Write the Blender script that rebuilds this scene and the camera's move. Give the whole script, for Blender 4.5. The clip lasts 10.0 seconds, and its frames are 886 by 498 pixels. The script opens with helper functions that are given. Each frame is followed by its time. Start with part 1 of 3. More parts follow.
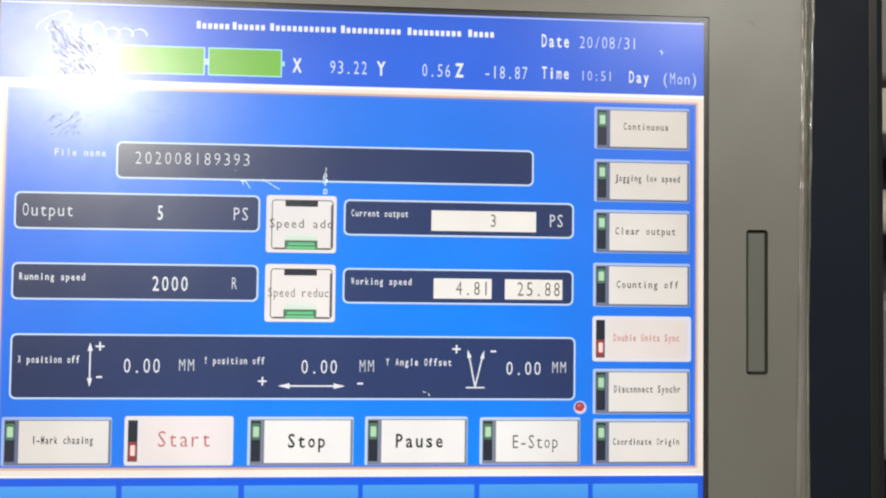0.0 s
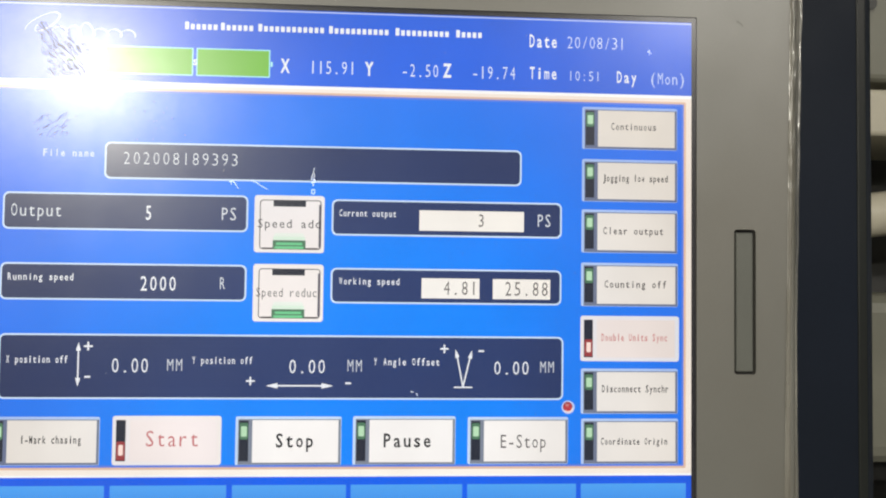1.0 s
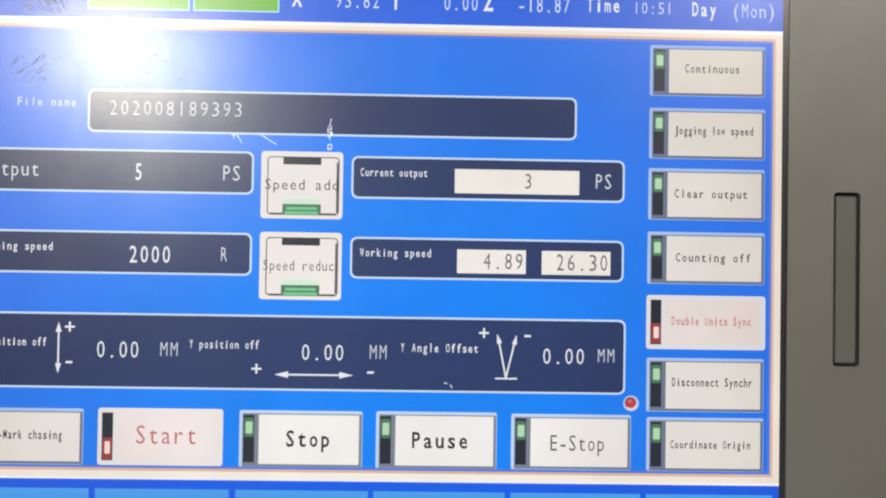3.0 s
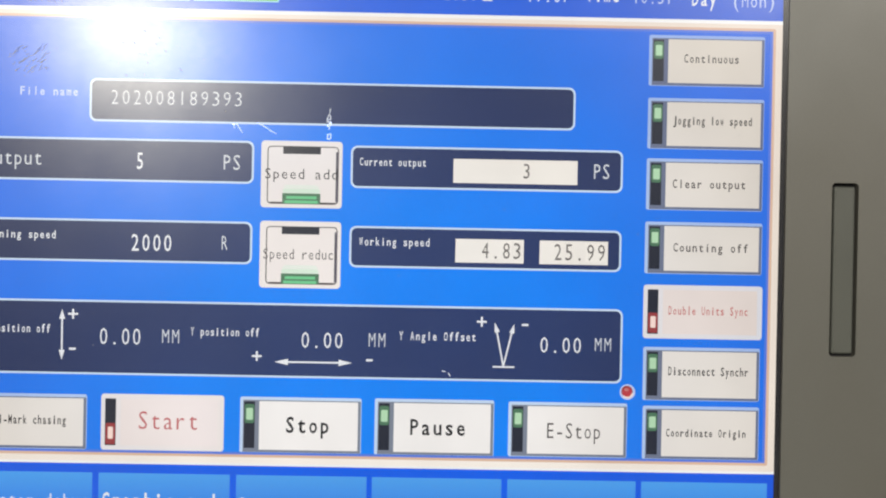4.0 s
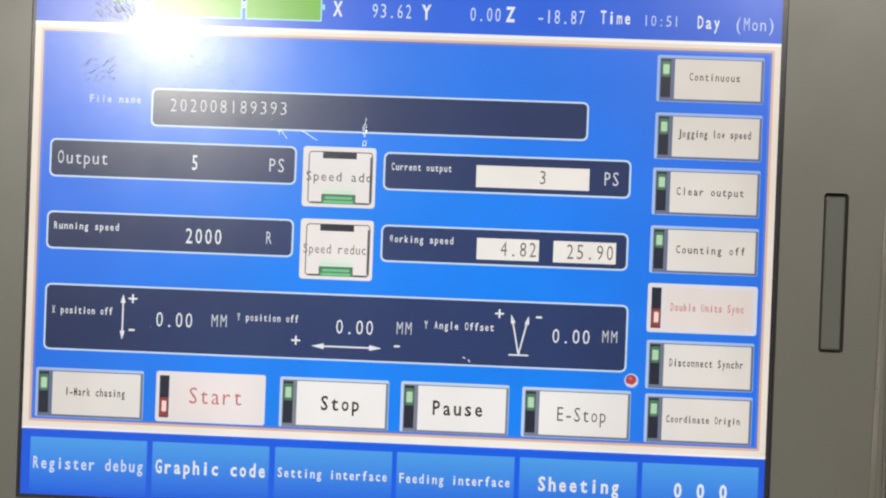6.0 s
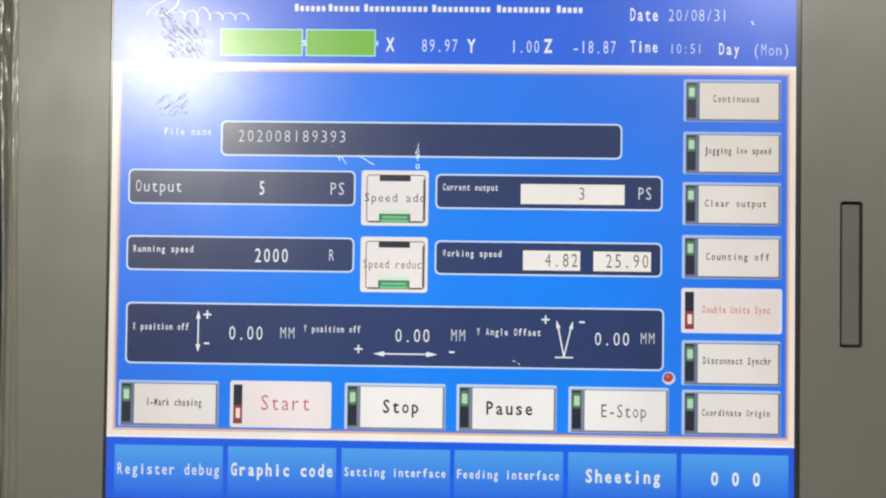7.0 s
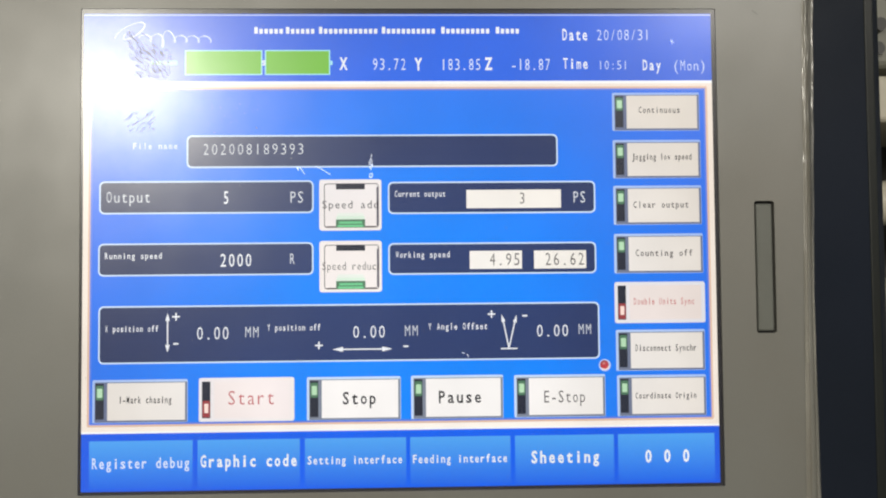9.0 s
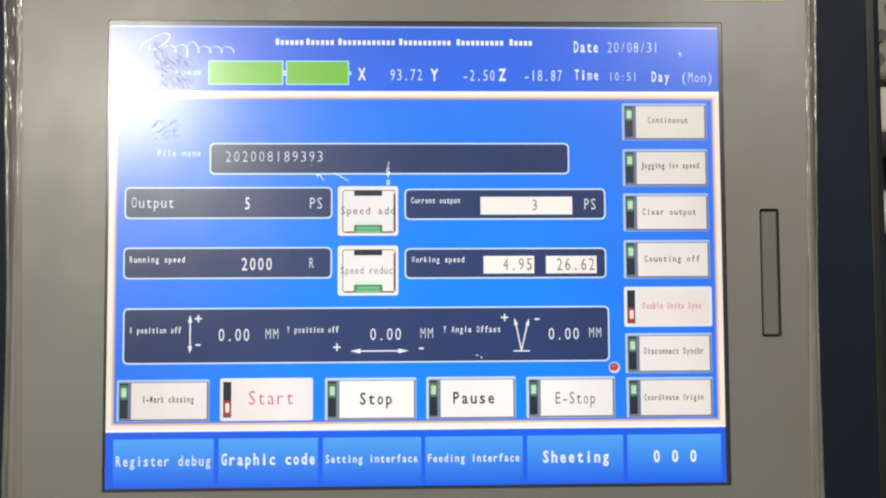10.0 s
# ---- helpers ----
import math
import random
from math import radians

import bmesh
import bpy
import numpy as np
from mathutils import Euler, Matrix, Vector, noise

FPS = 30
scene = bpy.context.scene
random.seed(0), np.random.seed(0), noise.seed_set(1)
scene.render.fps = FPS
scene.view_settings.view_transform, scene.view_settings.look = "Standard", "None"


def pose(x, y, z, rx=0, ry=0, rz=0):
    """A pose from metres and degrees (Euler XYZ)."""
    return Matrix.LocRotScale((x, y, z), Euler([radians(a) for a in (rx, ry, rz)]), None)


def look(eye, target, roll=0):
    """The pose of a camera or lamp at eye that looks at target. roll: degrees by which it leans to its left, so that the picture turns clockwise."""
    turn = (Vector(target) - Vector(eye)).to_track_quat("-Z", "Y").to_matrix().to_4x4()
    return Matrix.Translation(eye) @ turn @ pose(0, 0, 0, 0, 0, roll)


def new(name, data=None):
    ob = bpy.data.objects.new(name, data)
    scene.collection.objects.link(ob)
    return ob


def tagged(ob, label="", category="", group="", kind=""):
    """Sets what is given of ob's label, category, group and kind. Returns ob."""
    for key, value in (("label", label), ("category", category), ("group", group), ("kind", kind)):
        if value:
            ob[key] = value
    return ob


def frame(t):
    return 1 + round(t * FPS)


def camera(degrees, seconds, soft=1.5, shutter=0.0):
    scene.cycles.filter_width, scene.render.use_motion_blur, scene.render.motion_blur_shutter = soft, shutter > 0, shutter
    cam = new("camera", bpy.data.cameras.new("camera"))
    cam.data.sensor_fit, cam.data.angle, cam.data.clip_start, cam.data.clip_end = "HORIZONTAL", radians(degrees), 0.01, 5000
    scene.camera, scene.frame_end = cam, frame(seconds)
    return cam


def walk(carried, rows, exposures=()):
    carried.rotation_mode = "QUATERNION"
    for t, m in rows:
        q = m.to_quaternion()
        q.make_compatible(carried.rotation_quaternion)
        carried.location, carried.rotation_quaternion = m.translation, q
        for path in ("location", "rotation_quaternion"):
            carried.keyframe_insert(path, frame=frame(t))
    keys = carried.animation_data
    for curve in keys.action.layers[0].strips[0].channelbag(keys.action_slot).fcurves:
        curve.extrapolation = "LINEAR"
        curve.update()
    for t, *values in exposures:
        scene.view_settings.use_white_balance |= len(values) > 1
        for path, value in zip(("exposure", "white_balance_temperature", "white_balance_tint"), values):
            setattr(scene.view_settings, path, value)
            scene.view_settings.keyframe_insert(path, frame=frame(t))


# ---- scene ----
cam = camera(55.0, 10.0, soft=2.05)
PATH = [
    (0, (0.01113, -0.36822, 1.29882), (0.14767, 1.62601, 1.36519), 0.68),
    (0.5, (0.01480, -0.37025, 1.29868), (0.14167, 1.62472, 1.36171), 0.68),
    (1, (0.01701, -0.36914, 1.29747), (0.14992, 1.62508, 1.37111), 0.65),
    (1.2, (0.01618, -0.36979, 1.29920), (0.15345, 1.62445, 1.36365), 0.60),
    (1.5, (0.01645, -0.36273, 1.29216), (0.15248, 1.63054, 1.38362), 0.63),
    (1.7, (0.01687, -0.35379, 1.29470), (0.15298, 1.64021, 1.36823), 0.60),
    (2, (0.02523, -0.33658, 1.29361), (0.13558, 1.65869, 1.37560), 0.65),
    (2.2, (0.02531, -0.32844, 1.29447), (0.13574, 1.66722, 1.36625), 0.63),
    (2.5, (0.02421, -0.31886, 1.29266), (0.11527, 1.67777, 1.36485), 0.71),
    (3, (0.02143, -0.31184, 1.29330), (0.05859, 1.68755, 1.32574), 0.88),
    (3.2, (0.02140, -0.31389, 1.29525), (0.05916, 1.68570, 1.30983), 0.92),
    (4.3, (0.02830, -0.31423, 1.29597), (0.02498, 1.68574, 1.28563), 1.18),
    (4.5, (0.03007, -0.31438, 1.29176), (0.01130, 1.68542, 1.31332), 1.27),
    (5, (0.03078, -0.31943, 1.28990), (-0.00223, 1.68007, 1.32018), 1.41),
    (5.2, (0.02908, -0.32528, 1.29609), (-0.00310, 1.67445, 1.29194), 1.40),
    (6.3, (0.02476, -0.35704, 1.29387), (-0.03262, 1.64210, 1.28178), 2.52),
    (6.5, (0.01869, -0.36490, 1.28976), (-0.05175, 1.63367, 1.31722), 2.49),
    (6.8, (0.00557, -0.37088, 1.29028), (-0.04639, 1.62830, 1.31433), 1.35),
    (7, (0.00479, -0.37770, 1.29190), (-0.03663, 1.62157, 1.32697), 0.71),
    (7.3, (-0.00074, -0.38717, 1.29198), (0.00101, 1.61246, 1.33054), -0.03),
    (7.5, (0.00121, -0.39266, 1.28631), (0.01694, 1.60629, 1.34924), -0.25),
    (8, (0.01172, -0.39948, 1.28017), (0.05482, 1.59857, 1.35733), -0.51),
    (8.5, (0.00874, -0.40113, 1.28151), (0.06368, 1.59670, 1.35661), -0.51),
    (9, (0.00832, -0.40940, 1.28301), (0.06359, 1.58825, 1.36272), -0.51),
    (9.5, (0.00458, -0.41622, 1.28096), (0.05970, 1.58083, 1.37438), -0.45),
    (10, (0.00046, -0.42159, 1.28107), (0.05685, 1.57519, 1.37958), -0.28),
]
walk(cam, [(t, look(eye, target, roll)) for t, eye, target, roll in PATH],
     exposures=[(0.0, 0.07), (1.2, 0.04), (2.4, -0.03), (3.6, -0.09), (6.6, -0.08), (7.6, 0.0), (9.0, 0.06), (10.0, 0.13)])

# ---- light ----
world = bpy.data.worlds.new("hall_air")
world.use_nodes = True
scene.world = world
world.node_tree.nodes["Background"].inputs[0].default_value = (0.9, 0.95, 1.0, 1)
world.node_tree.nodes["Background"].inputs[1].default_value = 0.02
scene.view_settings.exposure = 0.0

LAMP_AT = Vector((-2.66, -7.2, 3.10))
LAMPS = [  # place, radius, watts, colour, turned towards the panel
    (LAMP_AT, 0.22, 288.0, (1.0, 0.955, 0.84), True),
    (Vector((3.2, -7.0, 4.5)), 0.30, 235.0, (1.0, 0.95, 0.86), True),
    # Added without a known source: brightens the machine behind the cabinet.
    (Vector((2.2, 2.6, 4.3)), 0.35, 120.0, (1.0, 0.95, 0.80), False),
]


def hall_light(at, radius, watts, colour, aimed):
    data = bpy.data.lights.new("hall_light", "AREA")
    data.shape, data.size, data.size_y, data.energy, data.color = "ELLIPSE", 2.9 * radius, 1.7 * radius, watts, colour
    ob = new("hall_light", data)
    aim = Vector((0, 0, 1.3)) if aimed else Vector((at.x, at.y, 0.0))
    ob.matrix_world = look(at + (aim - at).normalized() * 0.06, aim)
    return ob


for row in LAMPS:
    hall_light(*row)


# ---- materials ----
def srgb(r, g, b):
    def one(c):
        c /= 255
        return c / 12.92 if c <= 0.04045 else ((c + 0.055) / 1.055) ** 2.4
    return (one(r), one(g), one(b), 1)


def node_material(name):
    m = bpy.data.materials.new(name)
    m.use_nodes = True
    nt = m.node_tree
    nt.nodes.clear()
    out = nt.nodes.new("ShaderNodeOutputMaterial")
    return m, nt, out


def mix_colour(nt, kind, fac, a, b):
    n = nt.nodes.new("ShaderNodeMix")
    n.data_type, n.blend_type = "RGBA", kind
    for value, at in ((fac, 0), (a, 6), (b, 7)):
        if isinstance(value, (int, float, tuple)):
            n.inputs[at].default_value = value
        else:
            nt.links.new(value, n.inputs[at])
    return n.outputs[2]


def noise_value(nt, scale, detail=3.0, stretch=None):
    tex = nt.nodes.new("ShaderNodeTexNoise")
    tex.inputs["Scale"].default_value, tex.inputs["Detail"].default_value = scale, detail
    coord = nt.nodes.new("ShaderNodeTexCoord")
    if stretch:
        mapping = nt.nodes.new("ShaderNodeMapping")
        mapping.inputs["Scale"].default_value = stretch
        nt.links.new(coord.outputs["Object"], mapping.inputs["Vector"])
        nt.links.new(mapping.outputs["Vector"], tex.inputs["Vector"])
    else:
        nt.links.new(coord.outputs["Object"], tex.inputs["Vector"])
    return tex.outputs["Fac"]


def ramp_value(nt, value, lo, hi, out_lo, out_hi):
    n = nt.nodes.new("ShaderNodeMapRange")
    for at, v in ((1, lo), (2, hi), (3, out_lo), (4, out_hi)):
        n.inputs[at].default_value = v
    nt.links.new(value, n.inputs[0])
    return n.outputs[0]


def painted(name, base, dark, rough, scale=14.0, fine=900.0, bump=0.15, metal=0.0, spec=0.5, coat=0.0, coat_rough=0.42):
    """Paint or moulded plastic: blotches at two scales, fine grain in the relief and the gloss."""
    m, nt, out = node_material(name)
    p = nt.nodes.new("ShaderNodeBsdfPrincipled")
    blotch = ramp_value(nt, noise_value(nt, scale, 4.0), 0.35, 0.7, 0.0, 1.0)
    grain = noise_value(nt, fine, 2.0)
    colour = mix_colour(nt, "MIX", blotch, base, dark)
    colour = mix_colour(nt, "OVERLAY", 0.06, colour, grain)
    nt.links.new(colour, p.inputs["Base Color"])
    nt.links.new(ramp_value(nt, noise_value(nt, scale * 2.3, 5.0), 0.3, 0.7, rough - 0.05, rough + 0.06), p.inputs["Roughness"])
    p.inputs["Metallic"].default_value = metal
    p.inputs["Specular IOR Level"].default_value = spec
    p.inputs["Coat Weight"].default_value, p.inputs["Coat Roughness"].default_value = coat, coat_rough
    p.inputs["Coat IOR"].default_value = 1.75
    b = nt.nodes.new("ShaderNodeBump")
    b.inputs["Strength"].default_value, b.inputs["Distance"].default_value = bump, 0.0004
    nt.links.new(grain, b.inputs["Height"])
    nt.links.new(b.outputs[0], p.inputs["Normal"])
    nt.links.new(p.outputs[0], out.inputs[0])
    return m


def lcd(name, colour, edge=None, power=1.0):
    """Lit crystal display: a little mottled; with edge, the viewing-angle tint is painted in by distance from the lower
    middle of the page.
    """
    m, nt, out = node_material(name)
    e = nt.nodes.new("ShaderNodeEmission")
    mottle = ramp_value(nt, noise_value(nt, 26.0, 3.0), 0.3, 0.7, 0.95, 1.05)
    shade = colour
    if edge:
        geo = nt.nodes.new("ShaderNodeNewGeometry")
        sub = nt.nodes.new("ShaderNodeVectorMath")
        sub.operation = "SUBTRACT"
        sub.inputs[1].default_value = (0.0, 0.0, 1.25)
        nt.links.new(geo.outputs["Position"], sub.inputs[0])
        scl = nt.nodes.new("ShaderNodeVectorMath")
        scl.operation = "MULTIPLY"
        scl.inputs[1].default_value = (1.0, 0.0, 1.0)
        nt.links.new(sub.outputs[0], scl.inputs[0])
        length = nt.nodes.new("ShaderNodeVectorMath")
        length.operation = "LENGTH"
        nt.links.new(scl.outputs[0], length.inputs[0])
        far = ramp_value(nt, length.outputs["Value"], 0.06, 0.175, 0.0, 1.0)
        shade = mix_colour(nt, "MIX", far, colour, edge)
    mul = nt.nodes.new("ShaderNodeMath")
    mul.operation = "MULTIPLY"
    mul.inputs[1].default_value = power
    nt.links.new(mottle, mul.inputs[0])
    nt.links.new(mul.outputs[0], e.inputs["Strength"])
    if isinstance(shade, tuple):
        e.inputs["Color"].default_value = shade
    else:
        nt.links.new(shade, e.inputs["Color"])
    nt.links.new(e.outputs[0], out.inputs[0])
    return m


def clear_sheet(name, lobes, bump=0.0, scale=60.0, dist=0.0005, stretch=None, tint=(1, 1, 1, 1), milk=0.0, smears=0.0):
    """A clear sheet: lets the picture through and shines with the given lobes (share, roughness)."""
    m, nt, out = node_material(name)
    clear = nt.nodes.new("ShaderNodeBsdfTransparent")
    clear.inputs[0].default_value = tint
    last = clear.outputs[0]
    normal = None
    if milk:
        haze = nt.nodes.new("ShaderNodeBsdfDiffuse")
        haze.inputs[0].default_value = (0.55, 0.53, 0.47, 1)
        mix = nt.nodes.new("ShaderNodeMixShader")
        nt.links.new(ramp_value(nt, noise_value(nt, scale * 0.6, 3.0, stretch), 0.35, 0.65, milk * 0.5, milk * 1.4), mix.inputs[0])
        nt.links.new(last, mix.inputs[1])
        nt.links.new(haze.outputs[0], mix.inputs[2])
        last = mix.outputs[0]
    if bump:
        b = nt.nodes.new("ShaderNodeBump")
        b.inputs["Strength"].default_value, b.inputs["Distance"].default_value = bump, dist
        nt.links.new(noise_value(nt, scale, 4.0, stretch), b.inputs["Height"])
        normal = b.outputs[0]
    smear = None
    if smears:
        wide = ramp_value(nt, noise_value(nt, 34.0, 4.0), 0.32, 0.68, 1.0 - smears, 1.0 + smears)
        fine = ramp_value(nt, noise_value(nt, 900.0, 3.0, (0.35, 1.0, 1.2)), 0.3, 0.7, 1.0 - 0.8 * smears, 1.0 + 0.8 * smears)
        both = nt.nodes.new("ShaderNodeMath")
        both.operation = "MULTIPLY"
        nt.links.new(wide, both.inputs[0])
        nt.links.new(fine, both.inputs[1])
        smear = both.outputs[0]
    for share, rough in lobes:
        g = nt.nodes.new("ShaderNodeBsdfGlossy")
        g.inputs["Roughness"].default_value = rough
        if normal:
            nt.links.new(normal, g.inputs["Normal"])
        mix = nt.nodes.new("ShaderNodeMixShader")
        mix.inputs[0].default_value = share
        if smear:
            nt.links.new(ramp_value(nt, smear, 0.0, 2.0, 0.0, 2.0 * share), mix.inputs[0])
        nt.links.new(last, mix.inputs[1])
        nt.links.new(g.outputs[0], mix.inputs[2])
        last = mix.outputs[0]
    nt.links.new(last, out.inputs[0])
    return m


BEZEL = painted("bezel_plastic", (0.127, 0.127, 0.115, 1), (0.119, 0.113, 0.096, 1), 0.50, 9.0, 1400.0, 0.05, 0.0, 1.0, 0.14, 0.30)
COVER = painted("cover_plastic", (0.118, 0.123, 0.110, 1), (0.104, 0.108, 0.096, 1), 0.45, 20.0, 1400.0, 0.2)
RIM_BLACK = painted("black_printed_border", (0.022, 0.021, 0.028, 1), (0.016, 0.016, 0.022, 1), 0.6, 30.0, spec=0.2)
GASKET = painted("gasket_rubber", (0.022, 0.021, 0.024, 1), (0.016, 0.016, 0.018, 1), 0.6, 30.0, spec=0.2)
NAVY = painted("navy_paint", (0.0108, 0.0145, 0.024, 1), (0.009, 0.012, 0.0185, 1), 0.45, 7.0, 500.0, 0.04, 0.0, 0.07)
EDGE_PAINT = painted("dark_edge_paint", (0.0125, 0.0145, 0.0135, 1), (0.010, 0.0115, 0.011, 1), 0.45, 9.0, 500.0, 0.05, 0.0, 0.2)
CREAM_PAINT = painted("cream_machine_paint", (0.46, 0.43, 0.35, 1), (0.38, 0.355, 0.29, 1), 0.4, 6.0, 300.0)
GREY_PAINT = painted("grey_machine_paint", (0.17, 0.17, 0.14, 1), (0.13, 0.13, 0.105, 1), 0.45, 6.0, 300.0)
DARK_METAL = painted("dark_metal", (0.03, 0.03, 0.028, 1), (0.02, 0.02, 0.02, 1), 0.45, 12.0, 400.0)
STEEL = painted("worn_steel", (0.35, 0.35, 0.33, 1), (0.22, 0.22, 0.2, 1), 0.35, 12.0, 500.0, 0.2, 0.9)
YELLOW = painted("yellow_label", (0.55, 0.47, 0.06, 1), (0.48, 0.41, 0.05, 1), 0.4, 25.0)
CONCRETE = painted("concrete_floor", (0.22, 0.22, 0.2, 1), (0.13, 0.13, 0.12, 1), 0.55, 1.5, 60.0, 0.4)
WALL_PAINT = painted("wall_paint", (0.5, 0.5, 0.46, 1), (0.4, 0.4, 0.37, 1), 0.7, 0.8, 90.0)
SCRATCH = painted("scratched_film", (0.55, 0.55, 0.58, 1), (0.34, 0.34, 0.38, 1), 0.6, 300.0)
DUST = painted("dust_specks", (0.50, 0.49, 0.46, 1), (0.30, 0.29, 0.28, 1), 0.8, 300.0)

BLUE = lcd("lcd_blue", srgb(16, 136, 255), srgb(46, 112, 232))
HEADER = lcd("lcd_header_blue", srgb(34, 114, 250), srgb(44, 98, 218))
FOOTER = lcd("lcd_footer_blue", srgb(16, 98, 240), srgb(34, 92, 226))
CREAM = lcd("lcd_cream", srgb(255, 246, 236), srgb(242, 228, 214))
CREAM_WHITE = lcd("lcd_white_line", srgb(252, 250, 248))
ORANGE = lcd("lcd_orange_line", srgb(226, 188, 164))
MAUVE = lcd("lcd_mauve_line", srgb(90, 128, 228))
INK = lcd("lcd_navy", srgb(46, 63, 110), srgb(42, 51, 86))
WHITE = lcd("lcd_white", srgb(249, 244, 237), srgb(238, 230, 219))
TEXT = lcd("lcd_text_white", srgb(238, 240, 244))
TEXT_THIN = lcd("lcd_text_thin", srgb(218, 222, 228))
TEXT_HEAD = lcd("lcd_text_header", srgb(216, 226, 250))
EDGE_GREY = lcd("lcd_edge_grey", srgb(96, 92, 104))
INK_BROWN = lcd("lcd_brown_text", srgb(50, 46, 46))
VALUE_GREY = lcd("lcd_value_grey", srgb(112, 106, 102))
TEXT_SOFT = lcd("lcd_text_soft", srgb(196, 210, 246))
RIM = lcd("lcd_rim", srgb(206, 226, 250))
GREY = lcd("lcd_grey", srgb(128, 136, 152), srgb(98, 108, 142))
BUTTON_RIM = lcd("lcd_button_rim", srgb(200, 222, 250), srgb(152, 180, 236))
FACE = lcd("lcd_button_face", srgb(250, 246, 243), srgb(221, 212, 201))
FACE_RED = lcd("lcd_button_face_pink", srgb(249, 238, 236), srgb(228, 214, 205))
RIM_RED = lcd("lcd_button_rim_cream", srgb(246, 238, 234), srgb(220, 222, 232))
GREEN_HAZE = lcd("lcd_pale_green", srgb(222, 240, 222))
GREEN_TEXT = lcd("lcd_green_text", srgb(112, 178, 160))
GREEN_PALE = lcd("lcd_paler_green", srgb(236, 242, 232))
STRIP = lcd("lcd_strip", srgb(42, 46, 60))
GREEN = lcd("lcd_green", srgb(186, 224, 186))
GREEN_DARK = lcd("lcd_green_dark", srgb(84, 126, 98))
BATTERY = lcd("lcd_battery_green", srgb(112, 190, 52), srgb(120, 188, 66))
BATTERY_RIM = lcd("lcd_battery_rim", srgb(168, 232, 238))
RED_DARK = lcd("lcd_red_dark", srgb(158, 66, 70))
RED = lcd("lcd_red", srgb(198, 112, 114))
DOT_RED = lcd("lcd_dot_red", srgb(196, 66, 74))
RED_SOFT = lcd("lcd_red_soft", srgb(204, 128, 124))
RED_LIGHT = lcd("lcd_red_light", srgb(255, 226, 216))
BLACKISH = lcd("lcd_dark_text", srgb(36, 36, 40))
GREYISH = lcd("lcd_grey_text", srgb(88, 82, 80))
KEY_GREEN = lcd("lcd_key_green", srgb(116, 206, 148))


def footer_key_material():
    m, nt, out = node_material("lcd_footer_key")
    e = nt.nodes.new("ShaderNodeEmission")
    geo = nt.nodes.new("ShaderNodeNewGeometry")
    sep = nt.nodes.new("ShaderNodeSeparateXYZ")
    nt.links.new(geo.outputs["Position"], sep.inputs[0])
    up = ramp_value(nt, sep.outputs["Z"], 1.1875, 1.2095, 0.0, 1.0)
    nt.links.new(mix_colour(nt, "MIX", up, srgb(32, 104, 232), srgb(80, 164, 242)), e.inputs["Color"])
    nt.links.new(e.outputs[0], out.inputs[0])
    return m


FOOTER_KEY = footer_key_material()
GLASS = clear_sheet("touch_film", [(0.004, 0.46), (0.031, 0.295), (0.018, 0.22)], 0.05, 30.0, smears=0.12)
CLEAR_WRAP = clear_sheet("clear_wrap", [(0.05, 0.40), (0.045, 0.2)], 0.12, 90.0, 0.002, (1.0, 1.0, 0.25), (0.86, 0.84, 0.80, 1), 0.24)


def scuff_material():
    """Scuffed film: scatters the lamp's light and the display's light from behind."""
    m, nt, out = node_material("white_scuff")
    diffuse, through_light = nt.nodes.new("ShaderNodeBsdfDiffuse"), nt.nodes.new("ShaderNodeBsdfTranslucent")
    mottle = noise_value(nt, 700.0, 2.0)
    nt.links.new(mix_colour(nt, "MIX", mottle, (0.5, 0.55, 0.62, 1), (0.85, 0.88, 0.92, 1)), diffuse.inputs[0])
    through_light.inputs[0].default_value = (0.95, 0.97, 1.0, 1)
    both = nt.nodes.new("ShaderNodeAddShader")
    nt.links.new(diffuse.outputs[0], both.inputs[0])
    nt.links.new(through_light.outputs[0], both.inputs[1])
    nt.links.new(both.outputs[0], out.inputs[0])
    return m


CHALK = scuff_material()

# ---- mesh helpers ----
S = 0.304 / 800           # metres per unit of the display's own 800 x 600 grid
LAYER = 0.00008


def mesh_of(name, bm, material):
    data = bpy.data.meshes.new(name)
    bmesh.ops.recalc_face_normals(bm, faces=bm.faces)
    bm.to_mesh(data)
    bm.free()
    data.materials.append(material)
    return data


def part(name, bm, material, parent, label=""):
    ob = new(name, mesh_of(name, bm, material))
    ob.parent = parent
    if label:
        tagged(ob, label)
    return ob


def thing(name, at, label, category, group="", kind=""):
    ob = new(name)
    ob.location = at
    ob.empty_display_size = 0.05
    return tagged(ob, label, category, group, kind)


def ux(u):
    return (u - 400) * S


def vz(v):
    return (300 - v) * S


def rounded(x0, z0, x1, z1, r, n=6):
    """Corner-rounded rectangle as a list of (x, z), anticlockwise from the lower right."""
    pts = []
    for cx, cz, a0 in ((x1 - r, z0 + r, -90), (x1 - r, z1 - r, 0), (x0 + r, z1 - r, 90), (x0 + r, z0 + r, 180)):
        for i in range(n + 1):
            a = radians(a0 + 90 * i / n)
            pts.append((cx + r * math.cos(a), cz + r * math.sin(a)))
    return pts


def loft(bm, loops):
    """Quads between closed loops [(points, y)] of equal length; returns the rings of vertices."""
    rings = [[bm.verts.new((x, y, z)) for x, z in pts] for pts, y in loops]
    for a, b in zip(rings, rings[1:]):
        for i in range(len(a)):
            j = (i + 1) % len(a)
            bm.faces.new((a[i], a[j], b[j], b[i]))
    return rings


